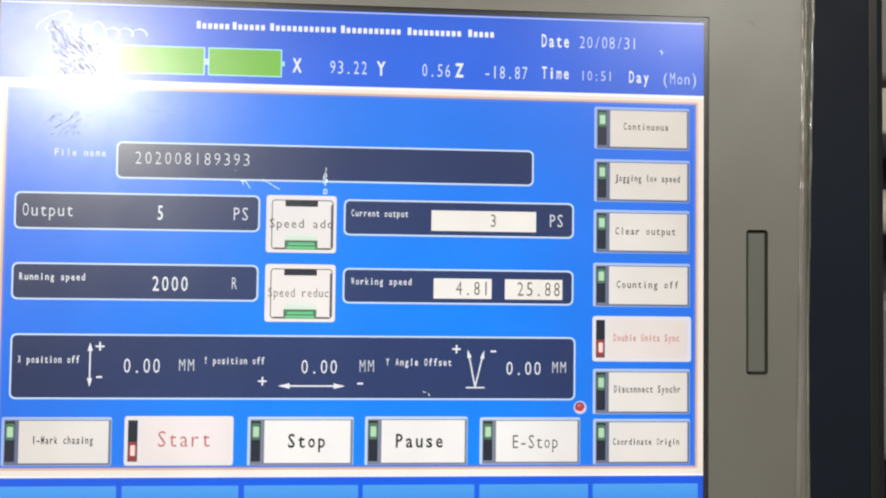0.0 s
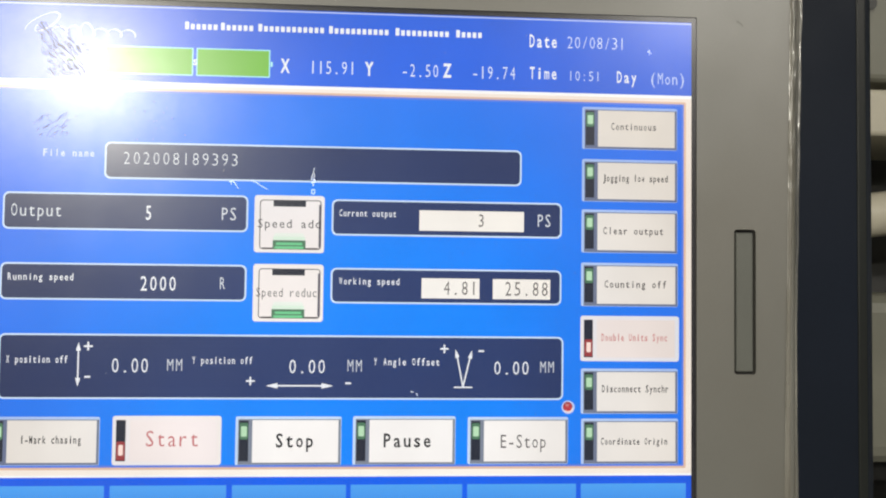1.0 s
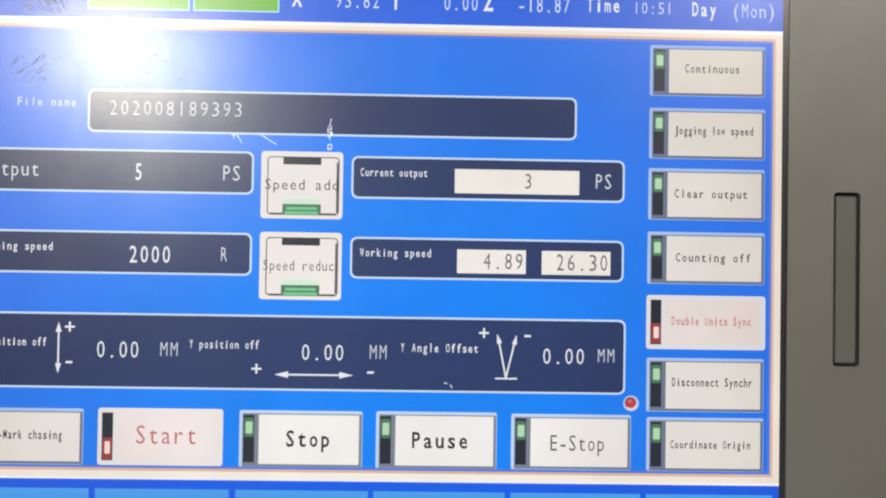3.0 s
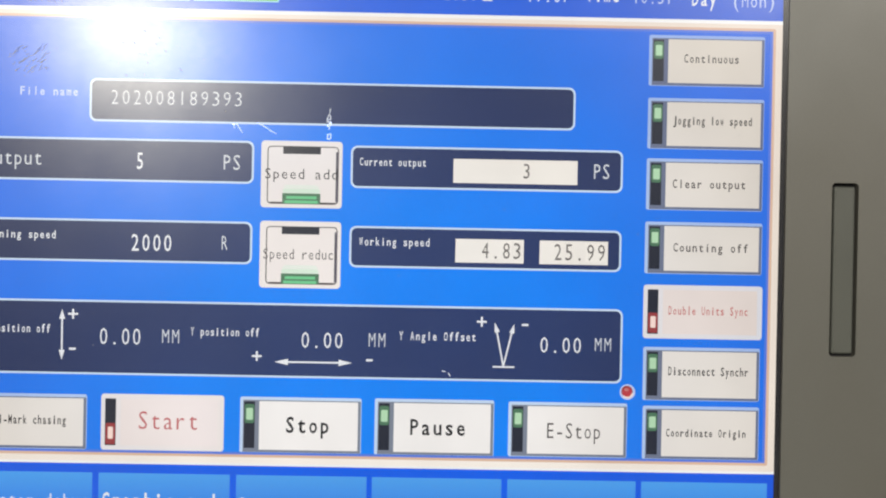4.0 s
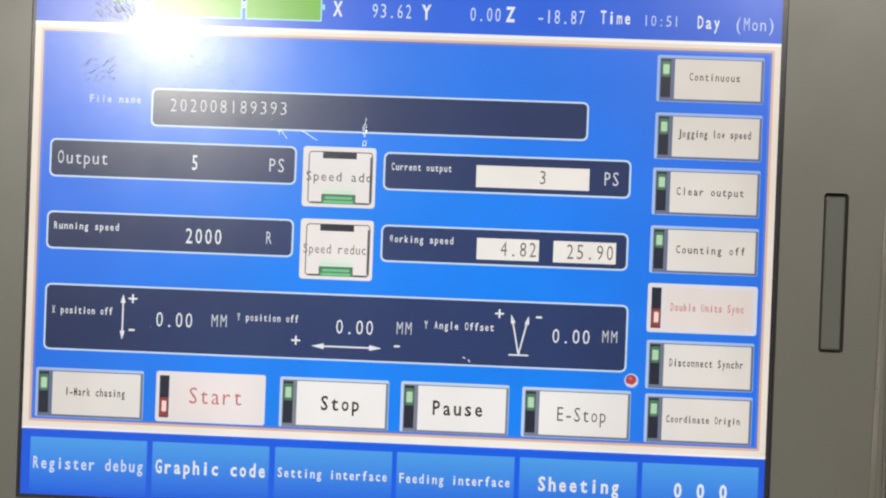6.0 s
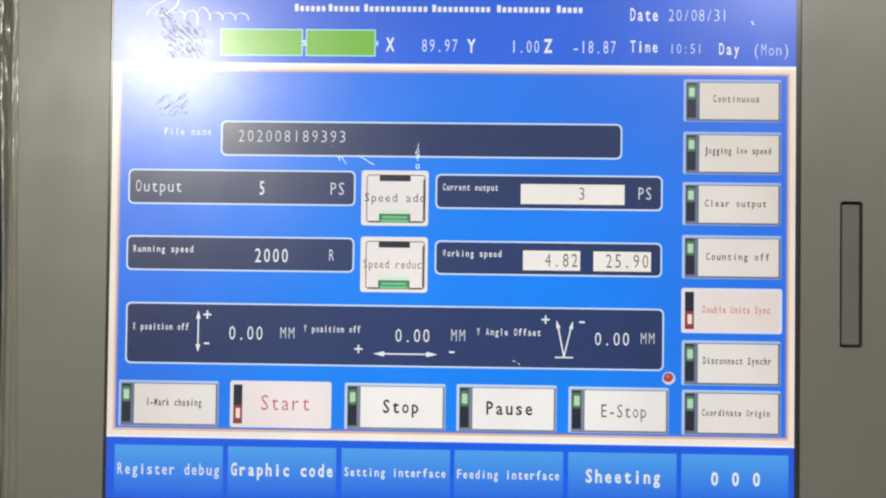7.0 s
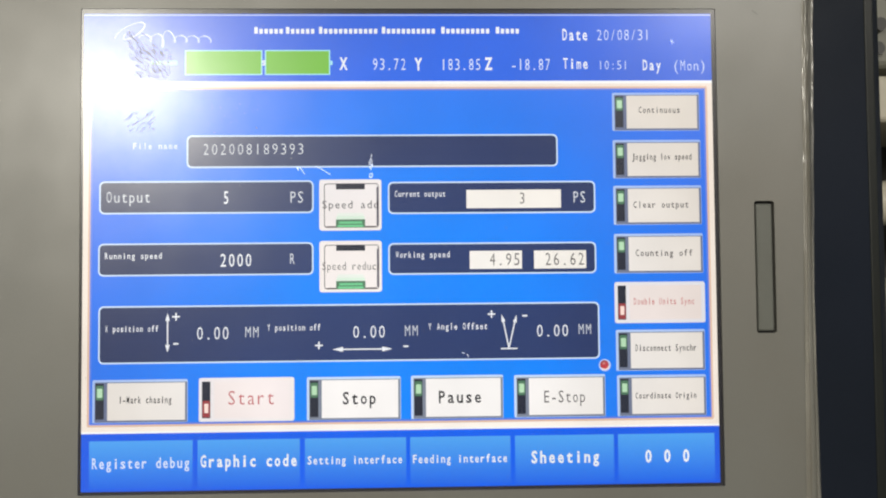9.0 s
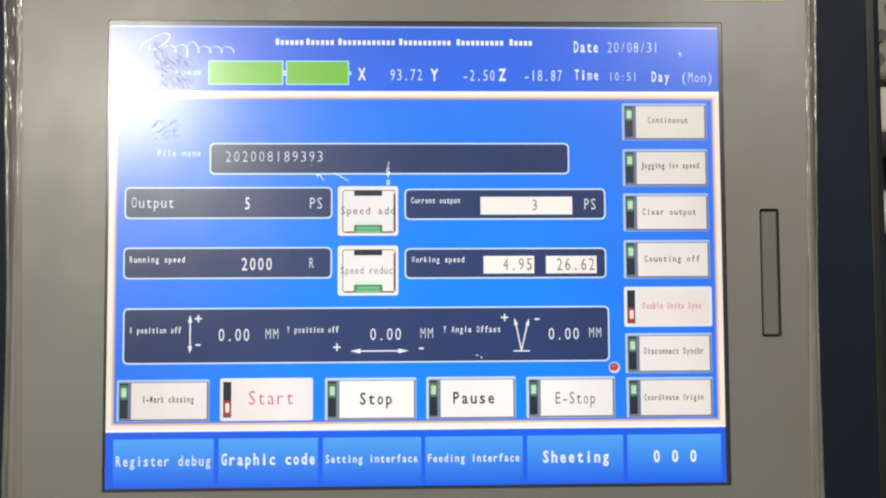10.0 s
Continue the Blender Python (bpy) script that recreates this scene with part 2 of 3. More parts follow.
def plate(bm, u0, v0, u1, v1, layer, r=0.0, thick=LAYER):
    """A thin plate in display units; its front stands at the layer."""
    y = -layer * LAYER
    pts = rounded(ux(u0), vz(v1), ux(u1), vz(v0), max(r, 0.05) * S, 5 if r > 0.3 else 1)
    rings = loft(bm, [(pts, y + thick), (pts, y)])
    bm.faces.new(rings[1])
    return bm


def frame_plate(bm, u0, v0, u1, v1, w, layer, r=0.0, thick=LAYER):
    y = -layer * LAYER
    n = 5 if r > 0.3 else 1
    outer = rounded(ux(u0), vz(v1), ux(u1), vz(v0), max(r, 0.05) * S, n)
    inner = rounded(ux(u0 + w), vz(v1 - w), ux(u1 - w), vz(v0 + w), max(r - w, 0.05) * S, n)
    loft(bm, [(outer, y + thick), (outer, y), (inner, y), (inner, y + thick)])
    return bm


def stroke(bm, u0, v0, u1, v1, w, layer, taper=1.0):
    """A thin straight stroke between two points of the display grid."""
    a, b = Vector((ux(u0), 0, vz(v0))), Vector((ux(u1), 0, vz(v1)))
    d = (b - a).normalized()
    side = Vector((-d.z, 0, d.x)) * (w * S / 2)
    y = Vector((0, -layer * LAYER, 0))
    front = [bm.verts.new(p + y) for p in (a + side, a - side, b - side * taper, b + side * taper)]
    bm.faces.new(front)
    return bm


def tri(bm, pts, layer):
    bm.faces.new([bm.verts.new((ux(u), -layer * LAYER, vz(v))) for u, v in pts])
    return bm


def box(bm, x0, y0, z0, x1, y1, z1, bevel=0.0, seg=2):
    made = bmesh.ops.create_cube(bm, size=1.0)["verts"]
    for v in made:
        v.co = Vector(((x0 + x1) / 2 + v.co.x * (x1 - x0), (y0 + y1) / 2 + v.co.y * (y1 - y0), (z0 + z1) / 2 + v.co.z * (z1 - z0)))
    if bevel:
        edges = list({e for v in made for e in v.link_edges})
        bmesh.ops.bevel(bm, geom=edges, offset=bevel, segments=seg, affect="EDGES", profile=0.5)
    return bm


def tube(bm, a, b, r0, r1, n=16):
    a, b = Vector(a), Vector(b)
    m = Matrix.Translation((a + b) / 2) @ (b - a).to_track_quat("Z", "Y").to_matrix().to_4x4()
    bmesh.ops.create_cone(bm, cap_ends=True, segments=n, radius1=r0, radius2=r1, depth=(b - a).length, matrix=m)
    return bm


# ---- lettering ----
GLYPHS = {}
WEIGHTS = {"thin": -0.015, False: -0.004, "mid": 0.005, "small": 0.015, True: 0.016, "strong": 0.026, "heavy": 0.034}


def glyph(ch, bold):
    """Triangles of one character of the built-in font, with a cap height of 1: points, faces, left and right end."""
    key = (ch, bold)
    if key not in GLYPHS:
        curve = bpy.data.curves.new("glyph", "FONT")
        curve.body, curve.resolution_u, curve.offset = ch, 2, WEIGHTS[bold]
        ob = new("glyph", curve)
        bpy.context.view_layer.update()
        data = ob.evaluated_get(bpy.context.evaluated_depsgraph_get()).to_mesh()
        data.calc_loop_triangles()
        pts = [(v.co.x, v.co.y) for v in data.vertices]
        faces = [tuple(t.vertices) for t in data.loop_triangles]
        GLYPHS[key] = (pts, faces, min(p[0] for p in pts), max(p[0] for p in pts))
        bpy.data.objects.remove(ob)
        bpy.data.curves.remove(curve)
    return GLYPHS[key]


CAP = max(p[1] for p in glyph("H", False)[0])


def letter(bm, ch, u0, cell, v0, v1, layer, bold=False, fill=0.68):
    """One character in its cell: u0 is the cell's left side, v0 the top of the capitals, v1 the base line."""
    if ch == " ":
        return
    pts, faces, x0, x1 = glyph(ch, bold)
    tall = (v1 - v0) / CAP
    wide = min(tall * 0.95, cell * fill / (x1 - x0))
    if ch in "1Il":
        wide = tall * 0.8
    mid = u0 + cell / 2
    verts = [bm.verts.new((ux(mid + (x - (x0 + x1) / 2) * wide), -layer * LAYER, vz(v1 - y * tall))) for x, y in pts]
    for f in faces:
        if len(set(f)) == 3:
            bm.faces.new([verts[i] for i in f])


def lettering(text, u0, u1, v0, v1, material, parent, layer, bold=False, name="caption", fill=0.68):
    bm = bmesh.new()
    if v1 - v0 < 9.2:
        bold, v0 = "small", v0 + 0.6
    cell = (u1 - u0) / len(text)
    for i, ch in enumerate(text):
        letter(bm, ch, u0 + i * cell, cell, v0, v1, layer, bold, fill)
    return part(name, bm, material, parent)


# ---- hall: floor, walls, ceiling ----
def structure(name, x0, y0, z0, x1, y1, z1, material, label):
    ob = new(name, mesh_of(name, box(bmesh.new(), x0, y0, z0, x1, y1, z1), material))
    return tagged(ob, label, name.split("_")[0], kind="structure")


structure("floor", -7, -11, -0.2, 7, 6, 0, CONCRETE, "grey concrete factory floor")
structure("wall_north", -7, 6, 0, 7, 6.2, 5, WALL_PAINT, "plain pale factory hall wall")
structure("wall_south", -7, -11.2, 0, 7, -11, 5, WALL_PAINT, "plain pale factory hall wall")
structure("wall_west", -7.2, -11, 0, -7, 6, 5, WALL_PAINT, "plain pale factory hall wall")
structure("wall_east", 7, -11, 0, 7.2, 6, 5, WALL_PAINT, "plain pale factory hall wall")
structure("ceiling", -7.2, -11.2, 5, 7.2, 6.2, 5.2, WALL_PAINT, "plain pale factory hall ceiling")


def hanging_lamp(at, radius, tilted):
    lamp = thing("hanging_lamp", at, "oval metal work lamp hanging from the ceiling, out of view", "lamp", "hall lamps")
    aim = (Vector((0, 0, 1.3)) - at).normalized() if tilted else Vector((0, 0, -1))
    turn = look((0, 0, 0), aim)
    bm = bmesh.new()
    rings = []
    for k, (depth, grow) in enumerate(((0.16, 0.35), (0.13, 0.62), (0.0, 1.08), (-0.03, 1.10), (0.0, 1.05), (0.11, 0.60))):
        rings.append([bm.verts.new(turn @ Vector((1.45 * radius * grow * math.cos(a * math.pi / 14), 0.85 * radius * grow * math.sin(a * math.pi / 14), depth))) for a in range(28)])
    for a, b in zip(rings, rings[1:]):
        for i in range(28):
            bm.faces.new((a[i], a[(i + 1) % 28], b[(i + 1) % 28], b[i]))
    bm.faces.new(rings[0]), bm.faces.new(rings[-1])
    part("shade", bm, STEEL, lamp)
    part("rod", tube(bmesh.new(), -aim * 0.10, (0, 0, 5 - at.z), 0.012, 0.012, 10), DARK_METAL, lamp)
    return lamp


# The third light has no known lamp; its shade and rod are added too.
for row in LAMPS:
    hanging_lamp(row[0], row[1], row[4])


# ---- control cabinet that carries the panel ----
CAB_FRONT = 0.0036
EYE_Z = 1.3


def control_cabinet():
    cab = thing("control_cabinet", (0, 0, 0), "dark navy painted steel control cabinet with rounded corners", "cabinet")
    x0, x1, z0, z1 = ux(-250), ux(1036), 0.02, EYE_Z + vz(-230)
    outer = rounded(x0, z0, x1, z1, 0.012, 5)
    inset = rounded(x0 + 0.0065, z0 + 0.0065, x1 - 0.0065, z1 - 0.0065, 0.008, 5)
    mid = rounded(x0 + 0.0025, z0 + 0.0025, x1 - 0.0025, z1 - 0.0025, 0.011, 5)
    hole = rounded(ux(-60), EYE_Z + vz(640), ux(860), EYE_Z + vz(-20), 0.006, 5)
    bm = bmesh.new()
    rings = loft(bm, [(outer, 0.34), (outer, CAB_FRONT + 0.010), (mid, CAB_FRONT + 0.0035), (inset, CAB_FRONT), (hole, CAB_FRONT), (hole, CAB_FRONT + 0.004)])
    bm.faces.new(rings[0])
    part("shell", bm, NAVY, cab)
    strip = box(bmesh.new(), ux(1006), CAB_FRONT - 0.0006, 0.06, ux(1018), CAB_FRONT + 0.002, z1 - 0.02, 0.0007, 2)
    part("edge_strip", strip, EDGE_PAINT, cab, "dark grey green edge strip")
    part("plinth", box(bmesh.new(), x0 + 0.02, 0.03, 0, x1 - 0.02, 0.32, 0.03, 0.003), DARK_METAL, cab)
    return cab


control_cabinet()


# ---- touch panel ----
panel = thing("touch_panel", (0, 0, EYE_Z), "grey framed touch screen panel with a blue control page", "touch panel")
FRONT = -0.0016
SLOT = (849.6, 243.4, 875.6, 412.0)


def bezel():
    bm = bmesh.new()
    x0, x1, z0, z1 = ux(-129), ux(930), vz(716), vz(-74)

    def ring(grow, r):
        return rounded(x0 - grow, z0 - grow, x1 + grow, z1 + grow, r, 8)
    rings = loft(bm, [(ring(0, 0.012), CAB_FRONT), (ring(-0.0005, 0.0115), CAB_FRONT - 0.0010), (ring(-0.0026, 0.010), FRONT + 0.0010), (ring(-0.0033, 0.009), FRONT + 0.0002), (ring(-0.0043, 0.008), FRONT)])
    open_out = rounded(ux(-2.4), vz(603.6), ux(805.0), vz(-5.4), 0.0008, 8)
    inner = loft(bm, [(open_out, FRONT), (open_out, FRONT + 0.0014)])
    u0, v0, u1, v1 = SLOT
    gap = rounded(ux(u0), vz(v1), ux(u1), vz(v0), 0.0015, 8)
    slot = loft(bm, [(gap, FRONT), (gap, FRONT + 0.003)])
    edges = []
    for loop in (rings[-1], inner[0], slot[0]):
        for i, v in enumerate(loop):
            edges.append(bm.edges.get((v, loop[(i + 1) % len(loop)])))
    bmesh.ops.triangle_fill(bm, use_beauty=True, use_dissolve=False, edges=edges)
    return part("bezel", bm, BEZEL, panel, "grey moulded plastic frame")


bezel()
label_bm = box(bmesh.new(), ux(778), FRONT - 0.0002, EYE_Z + vz(-35.2), ux(890), FRONT, EYE_Z + vz(-56), 0.00008, 1)
tagged(new("warning_label", mesh_of("warning_label", label_bm, YELLOW)), "yellow label stuck on the grey panel frame", "label")


def slot_cover():
    u0, v0, u1, v1 = SLOT
    bm = bmesh.new()
    pts = rounded(ux(u0), vz(v1), ux(u1), vz(v0), 0.0015, 8)
    rings = loft(bm, [(pts, FRONT + 0.0029), (pts, FRONT + 0.0028)])
    bm.faces.new(rings[1])
    gap = part("port_gap", bm, GASKET, panel, "dark gap round the port cover")
    bm = bmesh.new()

    def ring(i):
        return rounded(ux(u0 + i), vz(v1 - i), ux(u1 - i), vz(v0 + i * 1.35), 0.0008, 6)
    rings = loft(bm, [(ring(2.6), FRONT + 0.0026), (ring(2.6), FRONT + 0.0010), (ring(3.3), FRONT + 0.0005), (ring(4.6), FRONT + 0.0002)])
    bm.faces.new(rings[3])
    part("port_cover", bm, COVER, panel, "grey plastic cover of a narrow port")


slot_cover()


def border():
    bm = bmesh.new()
    outer = rounded(ux(-2.4), vz(603.6), ux(805.0), vz(-5.4), 0.0008, 4)
    inner = rounded(ux(0), vz(600), ux(800), vz(0), 0.0002, 4)
    loft(bm, [(outer, FRONT + 0.0013), (inner, FRONT + 0.0013), (inner, 0.001)])
    part("border", bm, RIM_BLACK, panel, "black printed border round the display")


border()
part("rear_case", box(bmesh.new(), ux(-50), 0.030, vz(630), ux(850), 0.055, vz(-10), 0.003), DARK_METAL, panel)

# display: header, page, footer
part("page", plate(bmesh.new(), 0, 87.1, 800, 528.5, 0, thick=0.0008), BLUE, panel, "glowing blue page")
part("header", plate(bmesh.new(), 0, 0, 800, 87.0, 0, thick=0.0008), HEADER, panel, "glowing blue header band")
part("footer", plate(bmesh.new(), 0, 528.6, 800, 600, 0, thick=0.0008), FOOTER, panel, "glowing blue footer band")
part("header_line", plate(bmesh.new(), 0, 1.2, 800, 2.4, 1), TEXT_SOFT, panel)
cream = part("page_frame", frame_plate(bmesh.new(), 0, 87.1, 800, 528.5, 8.2, 1), CREAM, panel, "cream frame round the page")
part("frame_line", frame_plate(bmesh.new(), 7.0, 94.6, 793.4, 520.2, 2.6, 2, 2.0), ORANGE, cream)
part("frame_line", frame_plate(bmesh.new(), 9.6, 97.2, 790.8, 517.6, 2.4, 2, 2.0), MAUVE, cream)
part("frame_line", plate(bmesh.new(), 0, 87.1, 800, 90.6, 2), CREAM_WHITE, cream)
part("frame_line", plate(bmesh.new(), 0, 526, 800, 528.5, 2), CREAM_WHITE, cream)


# header: mark, maker's line as bars, battery, readouts
def swash():
    """The maker's white script mark as a plain looping ribbon."""
    bm = bmesh.new()

    def ribbon(n, place):
        line = [place(i / n) for i in range(n + 1)]
        for k, ((a, b), (c, d)) in enumerate(zip(line, line[1:])):
            stroke(bm, a, b, c, d, 0.6 + (1.1 if d > b else 0.1), 1 + 0.01 * k)
    ribbon(40, lambda s: (54 + 16 * math.sin(s * 7.2 + 4.4) + 12 * s, 22 + 11 * math.cos(s * 7.2 + 0.4)))
    ribbon(90, lambda s: (72 + 86 * s - 4.0 * math.cos(s * 36), 31 + 2 * s - (4.2 + 8.0 * math.exp(-((s - 0.34) * 11) ** 2)) * math.sin(s * 36)))
    part("script_mark", bm, TEXT_SOFT, panel, "white flowing mark")


swash()
for u0, u1 in ((214, 248), (254, 290), (296, 370), (376, 446), (452, 517), (522, 552)):
    bm = bmesh.new()
    u, k = u0, 0
    while u < u1 - 2:
        plate(bm, u, 17.0 if k == 0 else 19.4, u + 4.3, 25.7, 1, 0.9)
        u, k = u + 6.35, k + 1
    part("title_bar", bm, TEXT, panel)
for u0, u1 in ((126.5, 224), (227.4, 310)):
    cell = part("battery_cell", plate(bmesh.new(), u0, 46.8, u1, 78.7, 1, 0.8), BATTERY_RIM, panel, "bright green battery bar")
    part("charge", plate(bmesh.new(), u0 + 1.4, 48.2, u1 - 1.4, 77.3, 2), BATTERY, cell)
part("battery_tip", plate(bmesh.new(), 310.4, 60.5, 313, 66, 1), BATTERY_RIM, panel)
lettering("s", 223.6, 228.6, 57.0, 66.4, TEXT, panel, 2.5, "small", fill=0.9)
for u0, u1 in ((84, 88), (90, 97), (99, 104), (106, 117)):
    part("caption_bar", plate(bmesh.new(), u0, 60.5, u1, 65.8, 1, 1.0), GREEN_TEXT, panel)
for text, u0, u1, v0, v1, mat, bold in (
        ("X", 321.0, 333.0, 57, 71.8, TEXT, "heavy"), ("Y", 416.4, 428.2, 58, 72.8, TEXT, "heavy"), ("Z", 506.2, 518.0, 57.4, 72.4, TEXT, "heavy"),
        ("Date", 606.3, 641, 20, 34.4, TEXT, True), ("20/08/31", 651, 721.3, 20.8, 34.6, TEXT_HEAD, "thin"),
        ("Time", 606.8, 641, 58, 71.4, TEXT, True), ("10:51", 652.4, 692.4, 61.2, 72.5, TEXT_SOFT, False),
        ("Day", 709.6, 735.6, 60.3, 73.4, TEXT, True), ("(Mon)", 749.8, 793, 60.6, 74.2, TEXT_SOFT, False)):
    lettering(text, u0, u1, v0, v1, mat, panel, 1, bold, fill=0.86 if bold == "heavy" else 0.68)


# data boxes
def data_box(u0, v0, u1, v1):
    b = part("data_box", plate(bmesh.new(), u0, v0, u1, v1, 1, 6.5), RIM, panel, "dark navy data box with a white rounded outline")
    part("fill", plate(bmesh.new(), u0 + 2, v0 + 2, u1 - 2, v1 - 2, 2, 5), INK, b)
    return b


lettering("File name", 61, 118.5, 164.4, 172.8, TEXT_SOFT, panel, 1)
file_box = data_box(129.0, 155.6, 599.5, 197.2)
lettering("202008189393", 148, 278, 166.6, 180.4, TEXT_THIN, file_box, 3, "thin", fill=0.6)
out_box = data_box(20.2, 213.4, 288.6, 255)
lettering("Output", 28, 85, 226.4, 240.4, TEXT_THIN, out_box, 3)
lettering("5", 174.4, 182.8, 227, 242.6, TEXT, out_box, 3, "mid")
lettering("PS", 258, 276.8, 227.6, 241.8, TEXT_THIN, out_box, 3)
run_box = data_box(19.4, 291.8, 288.2, 333)
lettering("Running speed", 27, 99.4, 303, 311.2, TEXT, run_box, 3)
lettering("2000", 170, 212, 306, 321.8, TEXT, run_box, 3, "mid")
lettering("R", 257.6, 266, 306, 319.4, TEXT_THIN, run_box, 3)
cur_box = data_box(382.4, 215.9, 646.8, 257)
lettering("Current output", 390.4, 456, 227, 235, TEXT, cur_box, 3)
part("value_field", plate(bmesh.new(), 482, 226.8, 602.6, 250.2, 3), WHITE, cur_box)
lettering("3", 548.8, 557.4, 230.6, 244.8, VALUE_GREY, cur_box, 4)
lettering("PS", 617.4, 635, 229.6, 243.8, TEXT_THIN, cur_box, 3)
work_box = data_box(382.4, 293.8, 646.8, 334)
lettering("Working speed", 391, 461, 304.2, 312.4, TEXT, work_box, 3)
part("value_field", plate(bmesh.new(), 485.4, 304.4, 551.8, 327.4, 3), WHITE, work_box)
part("value_field", plate(bmesh.new(), 567.2, 304.6, 633.8, 327.6, 3), WHITE, work_box)
pos_box = data_box(20.2, 370.2, 649.6, 442.4)
for text, u0, u1, v0, v1, mat in (
        ("X position off", 28, 95.4, 394, 402.4, TEXT), ("Y position off", 229.6, 297.4, 394.4, 402.8, TEXT), ("Y Angle Offset", 431.6, 507.6, 395, 403.6, TEXT),
        ("0.00", 141, 183.6, 397.2, 413, TEXT), ("0.00", 336, 379.2, 397.8, 413, TEXT), ("0.00", 568, 611, 398.6, 413.6, TEXT),
        ("MM", 201.4, 220.8, 397.6, 410.8, TEXT_THIN), ("MM", 401.4, 420.4, 397.6, 411, TEXT_THIN), ("MM", 621.4, 640, 398.4, 411.2, TEXT_THIN)):
    lettering(text, u0, u1, v0, v1, mat, pos_box, 3)


def sign(u, v, plus):
    bm = bmesh.new()
    stroke(bm, u - 4.8, v, u + 4.8, v, 2.0, 3) if plus else stroke(bm, u - 3.2, v, u + 3.2, v, 2.2, 3)
    if plus:
        stroke(bm, u, v - 4.8, u, v + 4.8, 2.0, 3.4)
    part("plus_sign" if plus else "minus_sign", bm, TEXT, pos_box)


for u, v, plus in ((116.6, 384, True), (116.4, 417.8, False), (294.7, 421.8, True), (403.8, 424, False), (512.4, 384.6, True), (554.6, 387, False)):
    sign(u, v, plus)


def arrow(points, heads):
    bm = bmesh.new()
    for (a, b), (c, d) in zip(points, points[1:]):
        stroke(bm, a, b, c, d, 1.7, 3)
    for (tip, back, half) in heads:
        d = Vector((tip[0] - back[0], tip[1] - back[1])).normalized()
        n = Vector((-d.y, d.x)) * half
        tri(bm, [tip, (back[0] + n.x, back[1] + n.y), (back[0] - n.x, back[1] - n.y)], 3.5)
    part("arrow", bm, TEXT, pos_box)


arrow([(106.1, 383), (106.1, 425)], [((106.1, 379.4), (106.1, 389), 2.9), ((106.1, 428.6), (106.1, 419), 2.9)])
arrow([(317, 427), (382, 427)], [((311.8, 427), (325, 427), 3.2), ((387.2, 427), (374, 427), 3.2)])
arrow([(526, 388), (534, 427.6), (543.2, 388.5)], [((525, 385), (527.4, 394.4), 2.6), ((544, 386), (541.8, 395.2), 2.6)])
part("angle_base", stroke(bmesh.new(), 523.6, 428.2, 544.8, 428.2, 1.7, 3), TEXT, pos_box)


# square speed keys
def speed_key(v0, text):
    u0, u1, v1 = 295.6, 374.2, v0 + 64.8
    key = part("speed_key", plate(bmesh.new(), u0, v0, u1, v1, 1, 3.5), RIM_RED, panel, "white square key with a green bar")
    part("edge", frame_plate(bmesh.new(), u0 + 6, v0 + 5, u1 - 3.4, v1 - 3.6, 1.0, 2, 4.0), GREYISH, key)
    part("shadow_edge", plate(bmesh.new(), u1 - 6.2, v0 + 10, u1 - 3.6, v1 - 6, 2.5, 1.0), EDGE_GREY, key)
    part("shadow_edge", plate(bmesh.new(), u0 + 9, v1 - 5.6, u1 - 6, v1 - 3.8, 2.5, 1.0), GREYISH, key)
    part("top_bar", plate(bmesh.new(), 316.8, v0 + 5.4, 353.2, v0 + 12.6, 3), STRIP, key)
    part("halo", plate(bmesh.new(), 318, v0 + 42.5, 352, v0 + 51, 2.6, 3.0), GREEN_PALE, key)
    part("halo", plate(bmesh.new(), 317, v0 + 46.5, 353, v0 + 51, 2.9, 2.0), GREEN_HAZE, key)
    bar = part("green_bar", plate(bmesh.new(), 316.6, v0 + 50.8, 353.4, v0 + 61.2, 3), GREEN_DARK, key)
    part("glow", plate(bmesh.new(), 320.5, v0 + 53.4, 349.8, v0 + 56.2, 4), KEY_GREEN, bar)
    part("glow", plate(bmesh.new(), 319, v0 + 57.6, 351, v0 + 60.4, 4), KEY_GREEN, bar)
    lettering(text, 298.4, 371.2 if text[-1] == "d" else 367.6, v0 + 27, v0 + 36.8, BLACKISH if text[-1] == "d" else GREYISH, key, 4)
    if text[-1] != "d":
        part("cut_letter", plate(bmesh.new(), 368.6, v0 + 30, 369.8, v0 + 36.4, 4, 0.5), GREYISH, key)


speed_key(212.6, "Speed add")
speed_key(290.4, "Speed reduc")


